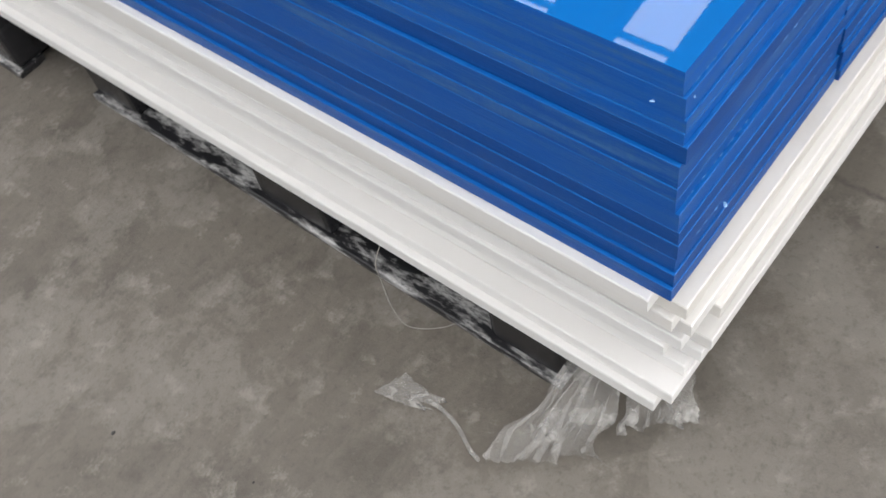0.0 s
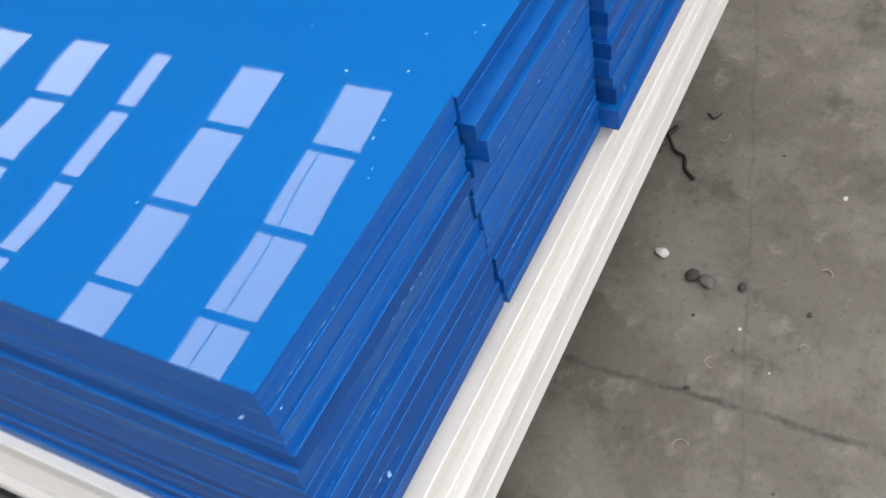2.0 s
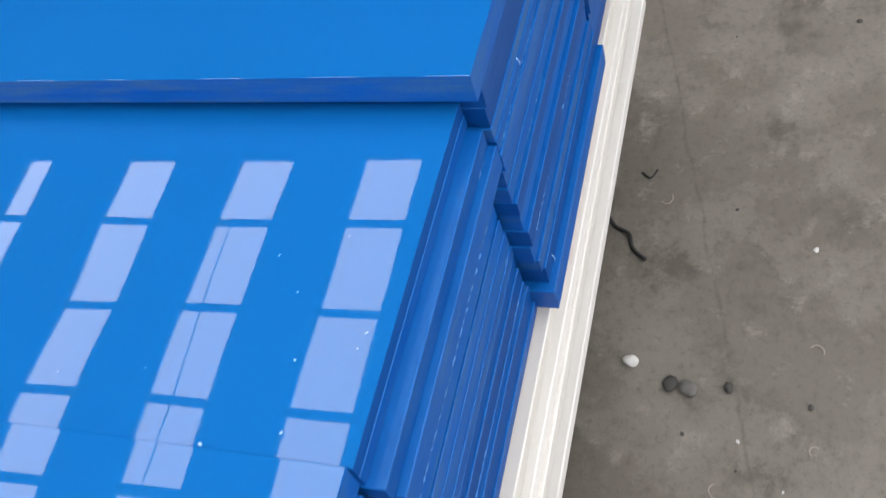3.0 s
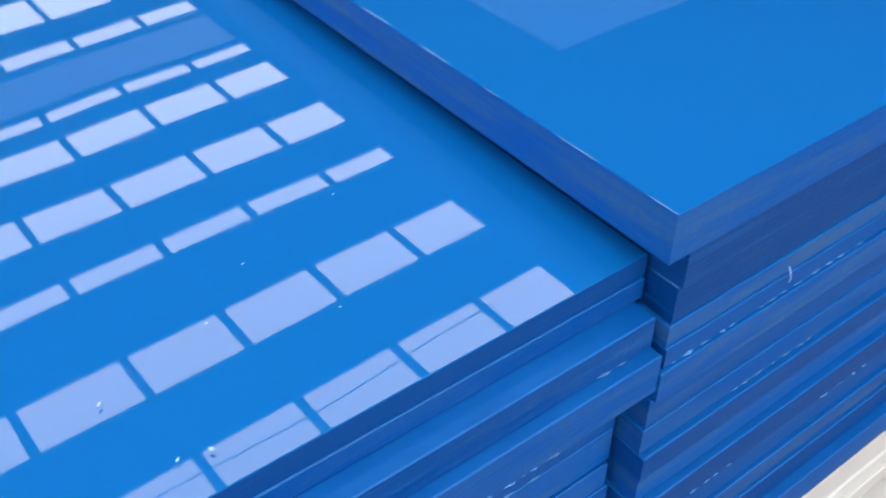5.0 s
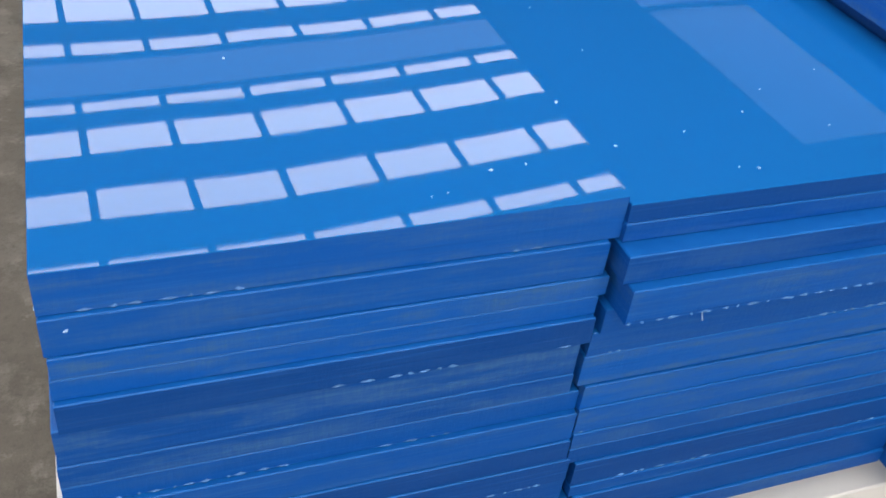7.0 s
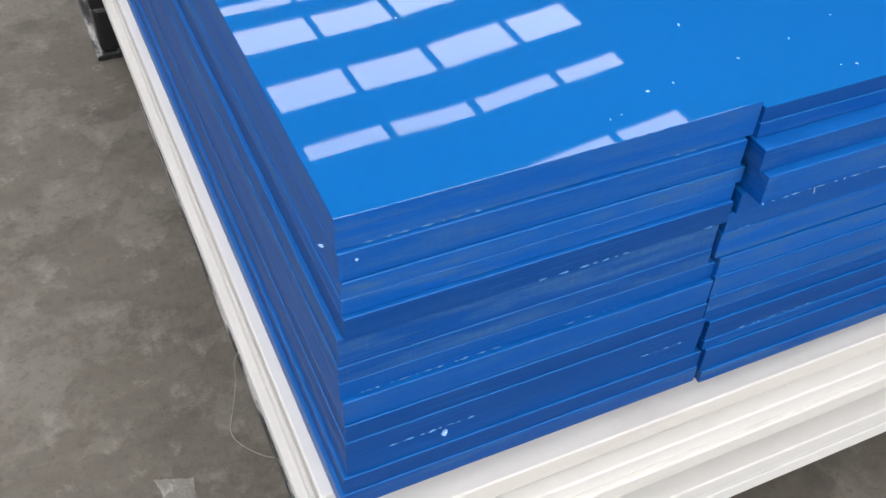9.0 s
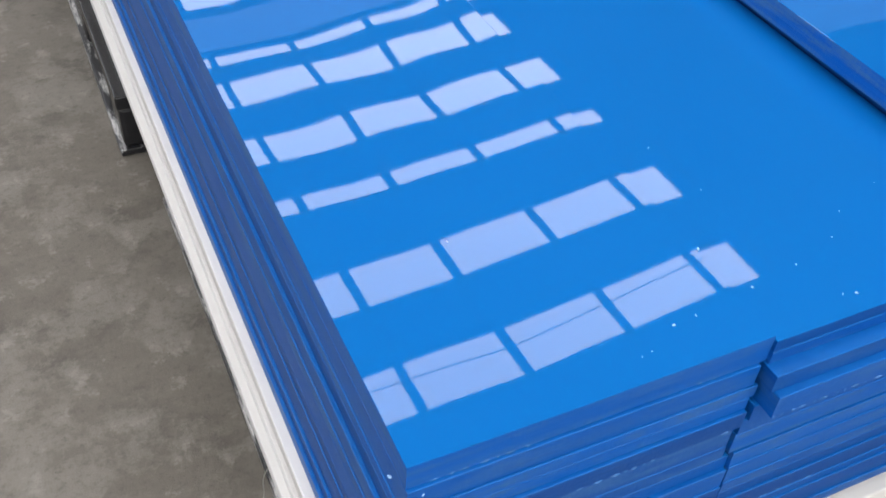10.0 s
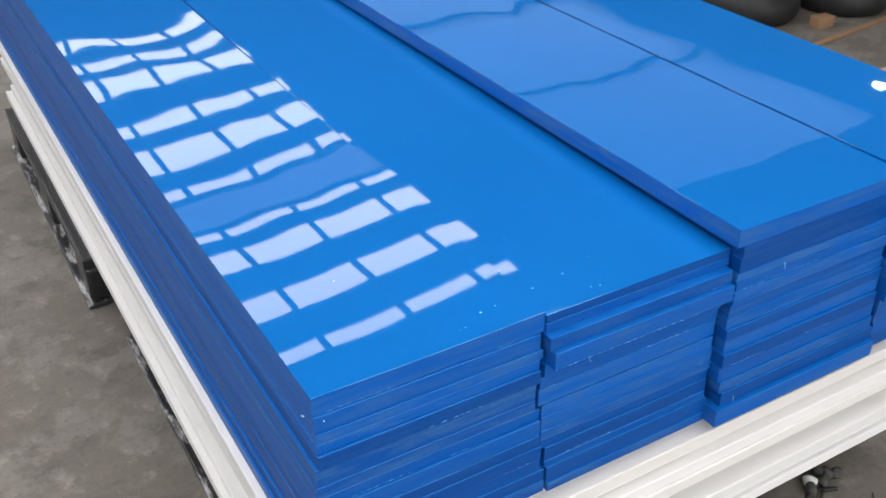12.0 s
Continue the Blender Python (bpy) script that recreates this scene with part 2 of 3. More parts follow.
def build_roof():
    bm = bmesh.new()
    t = ROOF + 0.06
    xs0, xs1 = LIGHT_X0, PANE_RIGHT
    box_into(bm, X0 - 0.2, xs0, Y0 - 0.2, Y1 + 0.2, ROOF, t)
    mx0, mx1 = PALE_PATCHES[0][0], PALE_PATCHES[0][1]
    box_into(bm, xs1, mx0, Y0 - 0.2, Y1 + 0.2, ROOF, t)
    box_into(bm, mx1, X1 + 0.2, Y0 - 0.2, Y1 + 0.2, ROOF, t)
    edge = Y0 - 0.2
    for _, _, ya, yb in PALE_PATCHES:
        box_into(bm, mx0, mx1, edge, ya, ROOF, t)
        edge = yb
    box_into(bm, mx0, mx1, edge, Y1 + 0.2, ROOF, t)
    edge = Y0 - 0.2
    for y0, dy, clear in LIGHT_ROWS:
        box_into(bm, xs0, xs1, edge, y0, ROOF, t)
        edge = y0 + dy
    box_into(bm, xs0, xs1, edge, Y1 + 0.2, ROOF, t)
    for y0, dy, clear in LIGHT_ROWS:
        for i in range(N_PANES - 1 if clear > 0.1 else 0):
            xb = xs1 - END_X - i * PITCH_X
            box_into(bm, xb, xb + BAR_X, y0, y0 + dy, ROOF, ROOF + 0.008)
    roof = part("ceiling", bm, ROOFING)
    roof.matrix_world = SKEW
    return tagged(roof, "grey sheet roof with rows of daylight openings", "ceiling", kind="structure")


build_roof()


def wall(name, x0, x1, y0, y1, holes):
    """A wall with openings: holes are (from, to, sill, head) along its length."""
    bm = bmesh.new()
    along_x = x1 - x0 > y1 - y0
    start, stop = (x0, x1) if along_x else (y0, y1)

    def piece(a, b, lo, hi):
        if along_x:
            box_into(bm, a, b, y0, y1, lo, hi)
        else:
            box_into(bm, x0, x1, a, b, lo, hi)

    for a, b, lo, hi in holes:
        piece(start, a, 0.0, ROOF)
        if lo > 0:
            piece(a, b, 0.0, lo)
        piece(a, b, hi, ROOF)
        start = b
    piece(start, stop, 0.0, ROOF)
    ob = part(name, bm, PAINTED)
    ob.matrix_world = SKEW
    return tagged(ob, "pale painted hall wall", "wall", kind="structure")


# the west and south openings are unseen and made for the fill lamps
wall("wall_west", X0 - 0.2, X0, Y0, Y1, [(-3.0, 6.0, 0.9, 2.3)])
wall("wall_east", X1, X1 + 0.2, Y0, Y1, [])
wall("wall_south", X0 - 0.2, X1 + 0.2, Y0 - 0.2, Y0, [(-3.0, 4.0, 0.0, 2.3)])
wall("wall_north", X0 - 0.2, X1 + 0.2, Y1, Y1 + 0.2, [])

# ---------------------------------------------------------------- planks and sheets
LENGTH = 2.44


def wave(x, y, seed, amp):
    """Slow unevenness of a pressed sheet's face."""
    p = Vector((x * 5.0 + seed * 7.3, y * 2.2, seed * 3.1))
    q = Vector((x * 14.0 + seed * 5.7, y * 7.0, seed * 1.9))
    return amp * (0.55 + 0.9 * min(1.4, max(0.0, y))) * (noise.noise(p) + 0.24 * noise.noise(q))


def plank_mesh(x0, x1, y0, y1, z0, z1, nx, ny, seed, amp, bev=0.0009, skew=0.0, bend=(0.0, 0.0, 0.0)):
    """A sheet with a gently uneven top, small chamfers and sawn edges (slot 1)."""
    bm = bmesh.new()
    xs = [x0, x0 + bev] + [x0 + bev + (x1 - x0 - 2 * bev) * i / nx for i in range(1, nx)] + [x1 - bev, x1]
    ys = [y0, y0 + bev] + [y0 + bev + (y1 - y0 - 2 * bev) * (j / ny) ** 1.0 for j in range(1, ny)] + [y1 - bev, y1]
    top = {}
    for i, x in enumerate(xs):
        for j, y in enumerate(ys):
            rim = i in (0, len(xs) - 1) or j in (0, len(ys) - 1)
            z = z1 + (wave(x, y, seed, amp) if amp else 0.0) - (bev if rim else 0.0) + bend[1] * (x - (x0 + x1) / 2) + bend[2] * (y - 0.4) + bend[0] / 2 * ((x - (x0 + x1) / 2) ** 2 - (x1 - x0) ** 2 / 4)
            top[i, j] = bm.verts.new((x + skew * y, y + skew * (x0 - x), z))
    n, m = len(xs) - 1, len(ys) - 1
    for i in range(n):
        for j in range(m):
            f = bm.faces.new((top[i, j], top[i + 1, j], top[i + 1, j + 1], top[i, j + 1]))
            f.smooth = 0 < i < n - 1 and 0 < j < m - 1
    ring = [(i, 0) for i in range(n)] + [(n, j) for j in range(m)] + [(i, m) for i in range(n, 0, -1)] + [(0, j) for j in range(m, 0, -1)]
    low = {k: bm.verts.new((xs[k[0]] + skew * ys[k[1]], ys[k[1]] + skew * (x0 - xs[k[0]]), z0)) for k in ring}
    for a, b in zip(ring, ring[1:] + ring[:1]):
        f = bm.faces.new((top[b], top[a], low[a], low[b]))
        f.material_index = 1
    bm.faces.new([low[k] for k in reversed(ring)])
    for e in bm.edges:
        if len(e.link_faces) == 2 and e.link_faces[0].smooth != e.link_faces[1].smooth:
            e.smooth = False
    return bm


BLUE_LABEL = "glossy bright blue plastic plank with saw-cut edges lying in a pile"


def burr(plank, x0, x1, y, z, seed):
    """Torn crumbs of plastic left by the saw along a plank's lower front edge."""
    bm = bmesh.new()
    rnd = random.Random(seed)
    x = x0 + rnd.uniform(0.0, 0.02)
    while x < x1 - 0.02:
        wide = rnd.uniform(0.002, 0.011)
        if noise.noise(Vector((x * 9.0, seed * 3.7, 0.0))) > 0.08:
            high, out = rnd.uniform(0.0003, 0.0012), rnd.uniform(0.0004, 0.0010)
            a, b, c = bm.verts.new((x, y, z)), bm.verts.new((x + wide, y, z)), bm.verts.new((x + wide * rnd.uniform(0.3, 0.7), y, z + high * 1.5))
            d = bm.verts.new((x + wide * rnd.uniform(0.3, 0.8), y - out, z - high * 0.4))
            for f in ((a, b, d), (b, c, d), (c, a, d), (a, c, b)):
                bm.faces.new(f)
        x += wide + rnd.uniform(0.0005, 0.008)
    if not bm.verts:
        bm.free()
        return None
    return tagged(part("burr", bm, BURR, plank, "pale torn fringe of saw burr"), kind="stuff")


def pile(x0, x1, top, thicks, fronts, sides, bend, amp, group, torn=()):
    """A pile from its top plank down; all sizes in millimetres but the outline. sides: the left and right offsets, read by depth."""
    hi, depth = top, sum(thicks)
    lefts, rights = sides
    for k, thick in enumerate(thicks):
        lo = hi - thick / 1000
        first = k == 0
        at = min(len(lefts) - 1, int(len(lefts) * (top - (hi + lo) / 2) * 1000 / depth))
        xa, xb = x0 + lefts[at] / 1000, x1 + rights[at] / 1000
        front = fronts[k] / 1000
        bm = plank_mesh(xa, xb, front, LENGTH + random.uniform(-0.01, 0.01), lo + 0.0003, hi - 0.0003,
                        20 if first else 1, 110 if first else 1, x0 * 10 + 1.0, amp if first else 0.0, bev=0.0004 if first else 0.0007,
                        bend=bend if first else FLAT, skew=0.0 if first else random.uniform(-0.0006, 0.0004))
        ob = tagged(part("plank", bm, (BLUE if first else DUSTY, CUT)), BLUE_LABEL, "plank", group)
        if k in torn:
            burr(ob, xa, xb, front, lo + 0.0006, k + x0 * 10)
        hi = lo


BASE = 0.410
FLAT = 0.0, 0.0, 0.0
pile(0.0, 0.308, TOP, (27, 24, 14.5, 14.5, 21, 28, 17, 17, 25, 19, 22, 21, 20, 20),
     (0, -3, -4.5, -4.5, -8, -5, -5.5, -5.5, -9.5, -11, -12, -11, -13, -14),
     ((0, 0, 1, 0, -4, -5, -5, -4, -4, -5, -8, -12), (0, -6.5, -2.5, -6.5, -10.5, -10, -2.5, -2.5, -2.5, 0.5, 7, 7.5)),
     P1_BEND, 0.0006, "blue plank pile by the corner", (0, 4, 7, 10))
pile(0.3106, 0.600, TOP, (15, 13, 20, 26, 20, 20, 26, 20, 23, 15, 15, 23, 11, 28, 15),
     (-3, -3.5, -17, -24, -9, -7, -7, -9, -10, -11, -11, -13, -14, -16, -18),
     ((-2.2, -4, 0, -4, -8, -9, -4, -4, -4, 3, 6.5, 8), (12, 8, 9, 6, 4, 4, 2, 4, 2, 0, 2, 2)),
     P2_BEND, 0.0006, "second blue plank pile", (2, 3, 5, 8, 11))
pile(0.602, 0.928, TOP + 0.040, (28, 23, 23, 14, 14, 21, 22, 19, 19, 23, 23, 26, 20, 25, 30),
     (-24, -23, -21, -22, -23, -25, -22, -23, -27, -25, -30, -28, -31, -33, -40),
     ((-2, 13, 13, 11, 8, 8, 6, 8, 6, 4, 8, 13, 2), (0, -2, -8, -4, 0, 2, 4, 6, 4, 8, 10, 14, 18)),
     FLAT, 0.0006, "third blue plank pile", (4, 7, 10))
pile(0.934, 1.232, TOP + 0.040, (27, 25, 16, 16, 26, 24, 21, 27, 18, 25, 27, 24, 26, 28),
     (-56, -55, -57, -74, -72, -52, -50, -54, -46, -40, -32, -28, -28, -26),
     ((0, 3, 5, 8, 6, 10, 4, 6, 8, 10, 14, 18, 22), (4, 0, 8, 4, 10, 6, 0, 2, 6, 8, 2, 0, 4)),
     FLAT, 0.0006, "fourth blue plank pile")

WHITE_OFF = [(-23, 4), (2, -25), (-6, -15), (11, -29), (58, -37), (13, -19), (8, -2), (54, -36), (46, -30), (31, -19), (2, -22), (-8, -5)]
WHITE_END = [10, -6, 4, 14, -12, -4, 8, 26, 2, 34, 18, 24]
DECK = 0.142  # top of the pallets
W_THICK = (BASE - DECK) / len(WHITE_OFF)
for k, (dx, dy) in enumerate(WHITE_OFF):
    lo = BASE - (k + 1) * W_THICK
    bm = plank_mesh(dx / 1000, 1.22 + WHITE_END[k] / 1000, dy / 1000, LENGTH + 0.02 + dy / 2000, lo + 0.0004, lo + W_THICK - 0.0004, 1, 1, k, 0.0, bev=0.0014, skew=(0.0, 0.0022, -0.003, 0.004, -0.002, 0.001, -0.004, 0.003, 0.0, -0.003, 0.002, -0.001)[k])
    tagged(part("sheet", bm, (WHITE, WHITE)), "large milky white plastic sheet stacked under blue planks", "plastic sheet", "white sheet stack")

# ---------------------------------------------------------------- pallets


def make_scuff_glint():
    m, nt, s = material("scuffed_glinting_black")
    v = coords(nt)
    f = noise_tex(nt, coords(nt, (40, 11, 60)), 1.0, 6, 0.7)
    g = noise_tex(nt, coords(nt, (260, 60, 60)), 1.0, 4, 0.7)
    # pale marks: scuffs, plus the light glancing off the runner, painted in
    both = mix(nt, 1.0, ramp(nt, f, [(0.475, grey(0.0)), (0.60, grey(1.0))]), ramp(nt, g, [(0.32, grey(0.25)), (0.50, grey(1.0))]), "MULTIPLY")
    nt.links.new(mix(nt, both, (0.016, 0.016, 0.018), (0.55, 0.54, 0.52)), s.inputs["Base Color"])
    s.inputs["Roughness"].default_value = 0.34
    bump(nt, f, 0.3, 0.002, s)
    return m


SCUFF_GLINT = make_scuff_glint()


def pallet(y0, y1, x0=0.0):
    ob = thing("pallet", "scuffed black plastic pallet on the concrete floor under the sheets", "pallet", x0, y0, 0, "black pallets")
    length = y1 - y0
    part("top_deck", box(0.012, 1.20, 0.0, length, DECK - 0.030, DECK, 0.004), BLACK, ob)
    for x in (0.004, 0.54, 1.07):
        part("bottom_runner", box(x, x + 0.062, 0.0, length, 0.0, 0.016, 0.004), SCUFF_GLINT, ob, "black plastic runner with white scuffs and painted glints")
        for y, w in ((0.0, 0.13), (length / 2 - 0.085, 0.17), (length - 0.13, 0.13)):
            bm = box(x + 0.010, x + 0.122, y + 0.004, y + w - 0.004, 0.0158, DECK - 0.0298, 0.010)
            part("block", bm, BLACK, ob)
    # pierced bottom deck: a plate with rows of square-cut holes
    bm = bmesh.new()
    nx, ny, hole = 10, int((length - 0.04) / 0.034), 0.014
    x_at = [0.066 + k * 0.036 for k in range(nx + 1)]
    for k in range(nx):
        box_into(bm, x_at[k], x_at[k] + 0.036 - hole, 0.02, length - 0.02, 0.004, 0.016)
    for k in range(ny):
        yy = 0.02 + k * 0.034
        box_into(bm, x_at[0], x_at[-1], yy, yy + 0.034 - hole, 0.003, 0.0155)
    part("bottom_plate", bm, BLACK, ob)
    return ob


pallet(0.14, 1.17)
pallet(1.34, 2.37, -0.045)

# ---------------------------------------------------------------- film, string and scraps on the floor


def tube(points, radius, sides=6, closed_ends=True, taper=None):
    """A round strand through the points."""
    bm = bmesh.new()
    pts = [Vector(p) for p in points]
    rings = []
    for k, p in enumerate(pts):
        d = (pts[min(k + 1, len(pts) - 1)] - pts[max(k - 1, 0)]).normalized()
        a = d.cross(Vector((0.13, 0.21, 1.0))).normalized()
        b = d.cross(a)
        r = radius * (taper(k / (len(pts) - 1)) if taper else 1.0)
        rings.append([bm.verts.new(p + (a * math.cos(q) + b * math.sin(q)) * r) for q in (math.tau * i / sides for i in range(sides))])
    for r0, r1 in zip(rings, rings[1:]):
        for i in range(sides):
            bm.faces.new((r0[i], r0[(i + 1) % sides], r1[(i + 1) % sides], r1[i])).smooth = True
    if closed_ends:
        bm.faces.new(list(reversed(rings[0])))
        bm.faces.new(rings[-1])
    return bm


def spline(knots, steps=8):
    """Catmull-Rom points through the knots."""
    k = [Vector(knots[0])] + [Vector(p) for p in knots] + [Vector(knots[-1])]
    out = []
    for a, b, c, d in zip(k, k[1:], k[2:], k[3:]):
        for i in range(steps):
            t = i / steps
            out.append(0.5 * (2 * b + (c - a) * t + (2 * a - 5 * b + 4 * c - d) * t * t + (3 * b - a - 3 * c + d) * t ** 3))
    return out + [k[-1]]


def make_film():
    m, nt, s = material("crumpled_clear_film")
    v = coords(nt)
    s.inputs["Base Color"].default_value = (0.60, 0.58, 0.54, 1)
    s.inputs["Roughness"].default_value = 0.16
    f = noise_tex(nt, v, 22, 4, 0.55)
    nt.links.new(ramp(nt, f, [(0.40, grey(0.14)), (0.56, grey(0.30)), (0.68, grey(0.62))]), s.inputs["Alpha"])
    bump(nt, noise_tex(nt, v, 70, 4, 0.6), 1.0, 0.012, s)
    return m


FILM = make_film()


def film_sheet(inner, outer, seed, rise, folds, nu=46, nv=46, gather=0.0):
    """Thin film that comes down from one line to another, with folds."""
    bm = bmesh.new()
    a0, a1, b0, b1 = [Vector(p) for p in (*inner, *outer)]
    grid = {}
    for i in range(nu + 1):
        u = i / nu
        for j in range(nv + 1):
            w = j / nv
            p = a0.lerp(a1, w).lerp(b0.lerp(b1, w), u)
            n1 = 0.75 - 2.2 * abs(noise.noise(Vector((w * folds + 0.9 * u, u * 1.1, seed))))
            n2 = noise.noise(Vector((w * folds * 2.6 - 1.5 * u, u * 3.2, seed + 4)))
            n3 = noise.noise(Vector((w * 3.0, u * 3.0, seed + 9)))
            edge = 0.35 + 0.65 * u
            p = p + Vector((0.022 * n3 * u, 0.022 * n2 * u, 0)) + (b0 - a0).normalized() * 0.05 * n3 * u * u
            p.z = max(0.004 + 0.007 * abs(n2), p.z * (1 - u) ** 0.35 + rise * edge * (n1 + 0.5 * n2) + 0.004)
            grid[i, j] = bm.verts.new(p)
    for i in range(nu):
        for j in range(nv):
            bm.faces.new((grid[i, j], grid[i + 1, j], grid[i + 1, j + 1], grid[i, j + 1])).smooth = True
    return bm


bag = thing("plastic_film", "crumpled clear plastic film sticking out under the white sheets", "plastic film", 0.03, 0.1, 0)


def local(ob, made):
    made.matrix_parent_inverse = ob.matrix_world.inverted()
    return made


bpy.context.view_layer.update()
local(bag, part("main_fold", film_sheet(((0.050, 0.125, 0.100), (0.060, 0.062, 0.110)), ((-0.140, 0.168, 0.0), (-0.050, 0.045, 0.0)), 3.0, 0.016, 7.0, 70, 70), FILM, bag))
local(bag, part("side_fold", film_sheet(((0.085, 0.060, 0.090), (0.125, 0.015, 0.100)), ((-0.010, 0.045, 0.0), (0.070, -0.030, 0.0)), 8.0, 0.010, 6.0, 40, 40), FILM, bag))
strip = film_sheet(((-0.100, 0.330, 0.010), (-0.148, 0.352, 0.004)), ((-0.105, 0.262, 0.0), (-0.130, 0.280, 0.0)), 13.0, 0.008, 3.0, 24, 18)
tagged(part("plastic_film", strip, FILM), "torn scrap of clear plastic film lying on the concrete", "plastic film")
STRING = make_plain("dull_clear_string", (0.30, 0.285, 0.25), 0.4, 0.2, 60)
tagged(part("string", tube(spline([(-0.112, 0.282, 0.005), (-0.113, 0.250, 0.006), (-0.120, 0.222, 0.005), (-0.136, 0.190, 0.006), (-0.142, 0.170, 0.01)]), 0.0035, 6), FILM),
       "twisted end of clear plastic film on the concrete", "plastic film")
tagged(part("string", tube(spline([(0.035, 0.462, 0.100), (-0.004, 0.455, 0.070), (-0.012, 0.446, 0.030), (-0.024, 0.425, 0.004), (-0.037, 0.388, 0.003),
                                    (-0.030, 0.362, 0.004), (-0.008, 0.335, 0.003), (0.010, 0.318, 0.012)]), 0.0009, 6), STRING),
       "thin pale plastic string hanging out of the pallet onto the floor", "string")

STONE = make_plain("pale_stone", (0.62, 0.61, 0.58), 0.7, 0.15, 60)
DARKSTONE = make_plain("dark_stone", (0.055, 0.052, 0.048), 0.75, 0.3, 60)
CHIP = make_plain("pale_blue_shaving", (0.36, 0.58, 0.85), 0.5, 0.1, 80)


def pebble(x, y, r, seed, mat, label, flat=0.55, z=0.0, group="", name="pebble", category="stone"):
    bm = bmesh.new()
    bmesh.ops.create_icosphere(bm, subdivisions=3, radius=1.0)
    for v in bm.verts:
        k = 1 + 0.22 * noise.noise(v.co * 1.1 + Vector((seed, 0, 0))) + 0.10 * noise.noise(v.co * 3.1 + Vector((0, seed, 0)))
        v.co = Vector((v.co.x * r * k, v.co.y * r * 0.8 * k, v.co.z * r * flat * k))
    low = min(v.co.z for v in bm.verts)
    for v in bm.verts:
        v.co.z -= low + 0.0006
    for f in bm.faces:
        f.smooth = True
    ob = part(name, bm, mat)
    ob.matrix_world = pose(x, y, z, 0, 0, seed * 77)
    return tagged(ob, label, category, group)


pebble(0.768, -0.055, 0.0115, 1.0, STONE, "small pale pebble lying on the concrete floor")
pebble(0.738, -0.112, 0.0125, 2.3, DARKSTONE, "dark grey stone chip lying on the concrete floor")
pebble(0.733, -0.137, 0.0130, 3.1, make_plain("grey_stone", (0.13, 0.125, 0.115), 0.8, 0.25, 60), "grey stone chip beside a darker one on concrete")
pebble(0.740, -0.189, 0.0080, 4.7, DARKSTONE, "small dark stone chip on the concrete floor")
for k in range(46):
    x, y = random.uniform(0.2, 1.5), random.uniform(-0.75, -0.10)
    pebble(x, y, random.choice((0.002, 0.003, 0.003, 0.0045)), k * 1.7, random.choice((STONE, DARKSTONE, DARKSTONE)), "tiny crumb of grit on the concrete floor", group="grit on the floor", name="grit", category="grit")
for k in range(16):
    x, y = random.uniform(-0.9, -0.12), random.uniform(0.1, 1.5)
    pebble(x, y, random.choice((0.002, 0.003, 0.0035)), k * 2.9, DARKSTONE, "tiny crumb of grit on the concrete floor", group="grit on the floor", name="grit", category="grit")

RUBBER = make_plain("black_rubber", (0.018, 0.018, 0.018), 0.55, 0.3, 30)


def twig(knots, radius, label, mat=RUBBER, category="scrap"):
    return tagged(part("scrap_strand", tube(spline(knots, 5), radius, 5), mat), label, category)


twig([(1.045, 0.026, 0.004), (1.020, 0.012, 0.012), (1.000, -0.004, 0.004), (0.985, -0.026, 0.008), (0.962, -0.034, 0.003), (0.941, -0.055, 0.005)], 0.0034, "bent black rubber strand on the concrete")
twig([(1.060, 0.010, 0.003), (1.030, 0.020, 0.006), (1.010, 0.034, 0.003), (0.990, 0.020, 0.003)], 0.0045, "tangled black rubber scrap on the concrete")
twig([(1.112, -0.032, 0.002), (1.099, -0.046, 0.004), (1.118, -0.055, 0.002)], 0.0016, "small dark bent strand on the concrete")
SWARF = make_plain("pale_swarf", (0.32, 0.28, 0.24), 0.5, 0.15, 60)
for x, y, r in ((1.06, -0.075, 0.010), (0.593, -0.184, 0.010), (0.442, -0.183, 0.012), (0.806, -0.30, 0.009), (0.66, -0.30, 0.007)):
    a = random.uniform(0, 6.28)
    k = [(x + r * math.cos(a + q) * (1 + 0.3 * q / 4), y + r * math.sin(a + q), 0.002 + 0.001 * q) for q in (0, 0.7, 1.4, 2.2, 3.0)]
    twig(k, 0.0011, "tiny curled pale plastic shaving on concrete", SWARF, "shaving")

# oily bolts and dirt under the far end of the sheets
for k, (x, y) in enumerate(((1.008, 0.030), (1.022, 0.045), (1.045, 0.032), (1.066, 0.044), (1.084, 0.034), (1.055, 0.056))):
    pebble(x, y, 0.014, 10.0 + k, DARKSTONE if k != 1 else STONE, "dark oily lump lying under the sheet stack", 0.9, 0.0, "oily lumps", "lump", "scrap")


def chip(x, y, z, size, seed):
    bm = bmesh.new()
    bmesh.ops.create_icosphere(bm, subdivisions=2, radius=1.0)
    for v in bm.verts:
        k = 1 + 0.5 * noise.noise(v.co * 1.4 + Vector((seed, seed, 0)))
        v.co = Vector((v.co.x * size * k, v.co.y * size * 0.55 * k, v.co.z * size * 0.3 * k))
    low = min(v.co.z for v in bm.verts)
    for v in bm.verts:
        v.co.z -= low + 0.0004
    ob = part("plastic_chip", bm, CHIP)
    ob.matrix_world = pose(x, y, z, 0, 0, seed * 61)
    return tagged(ob, "tiny pale blue plastic shaving on the glossy plank", "shaving", "shavings on the planks")


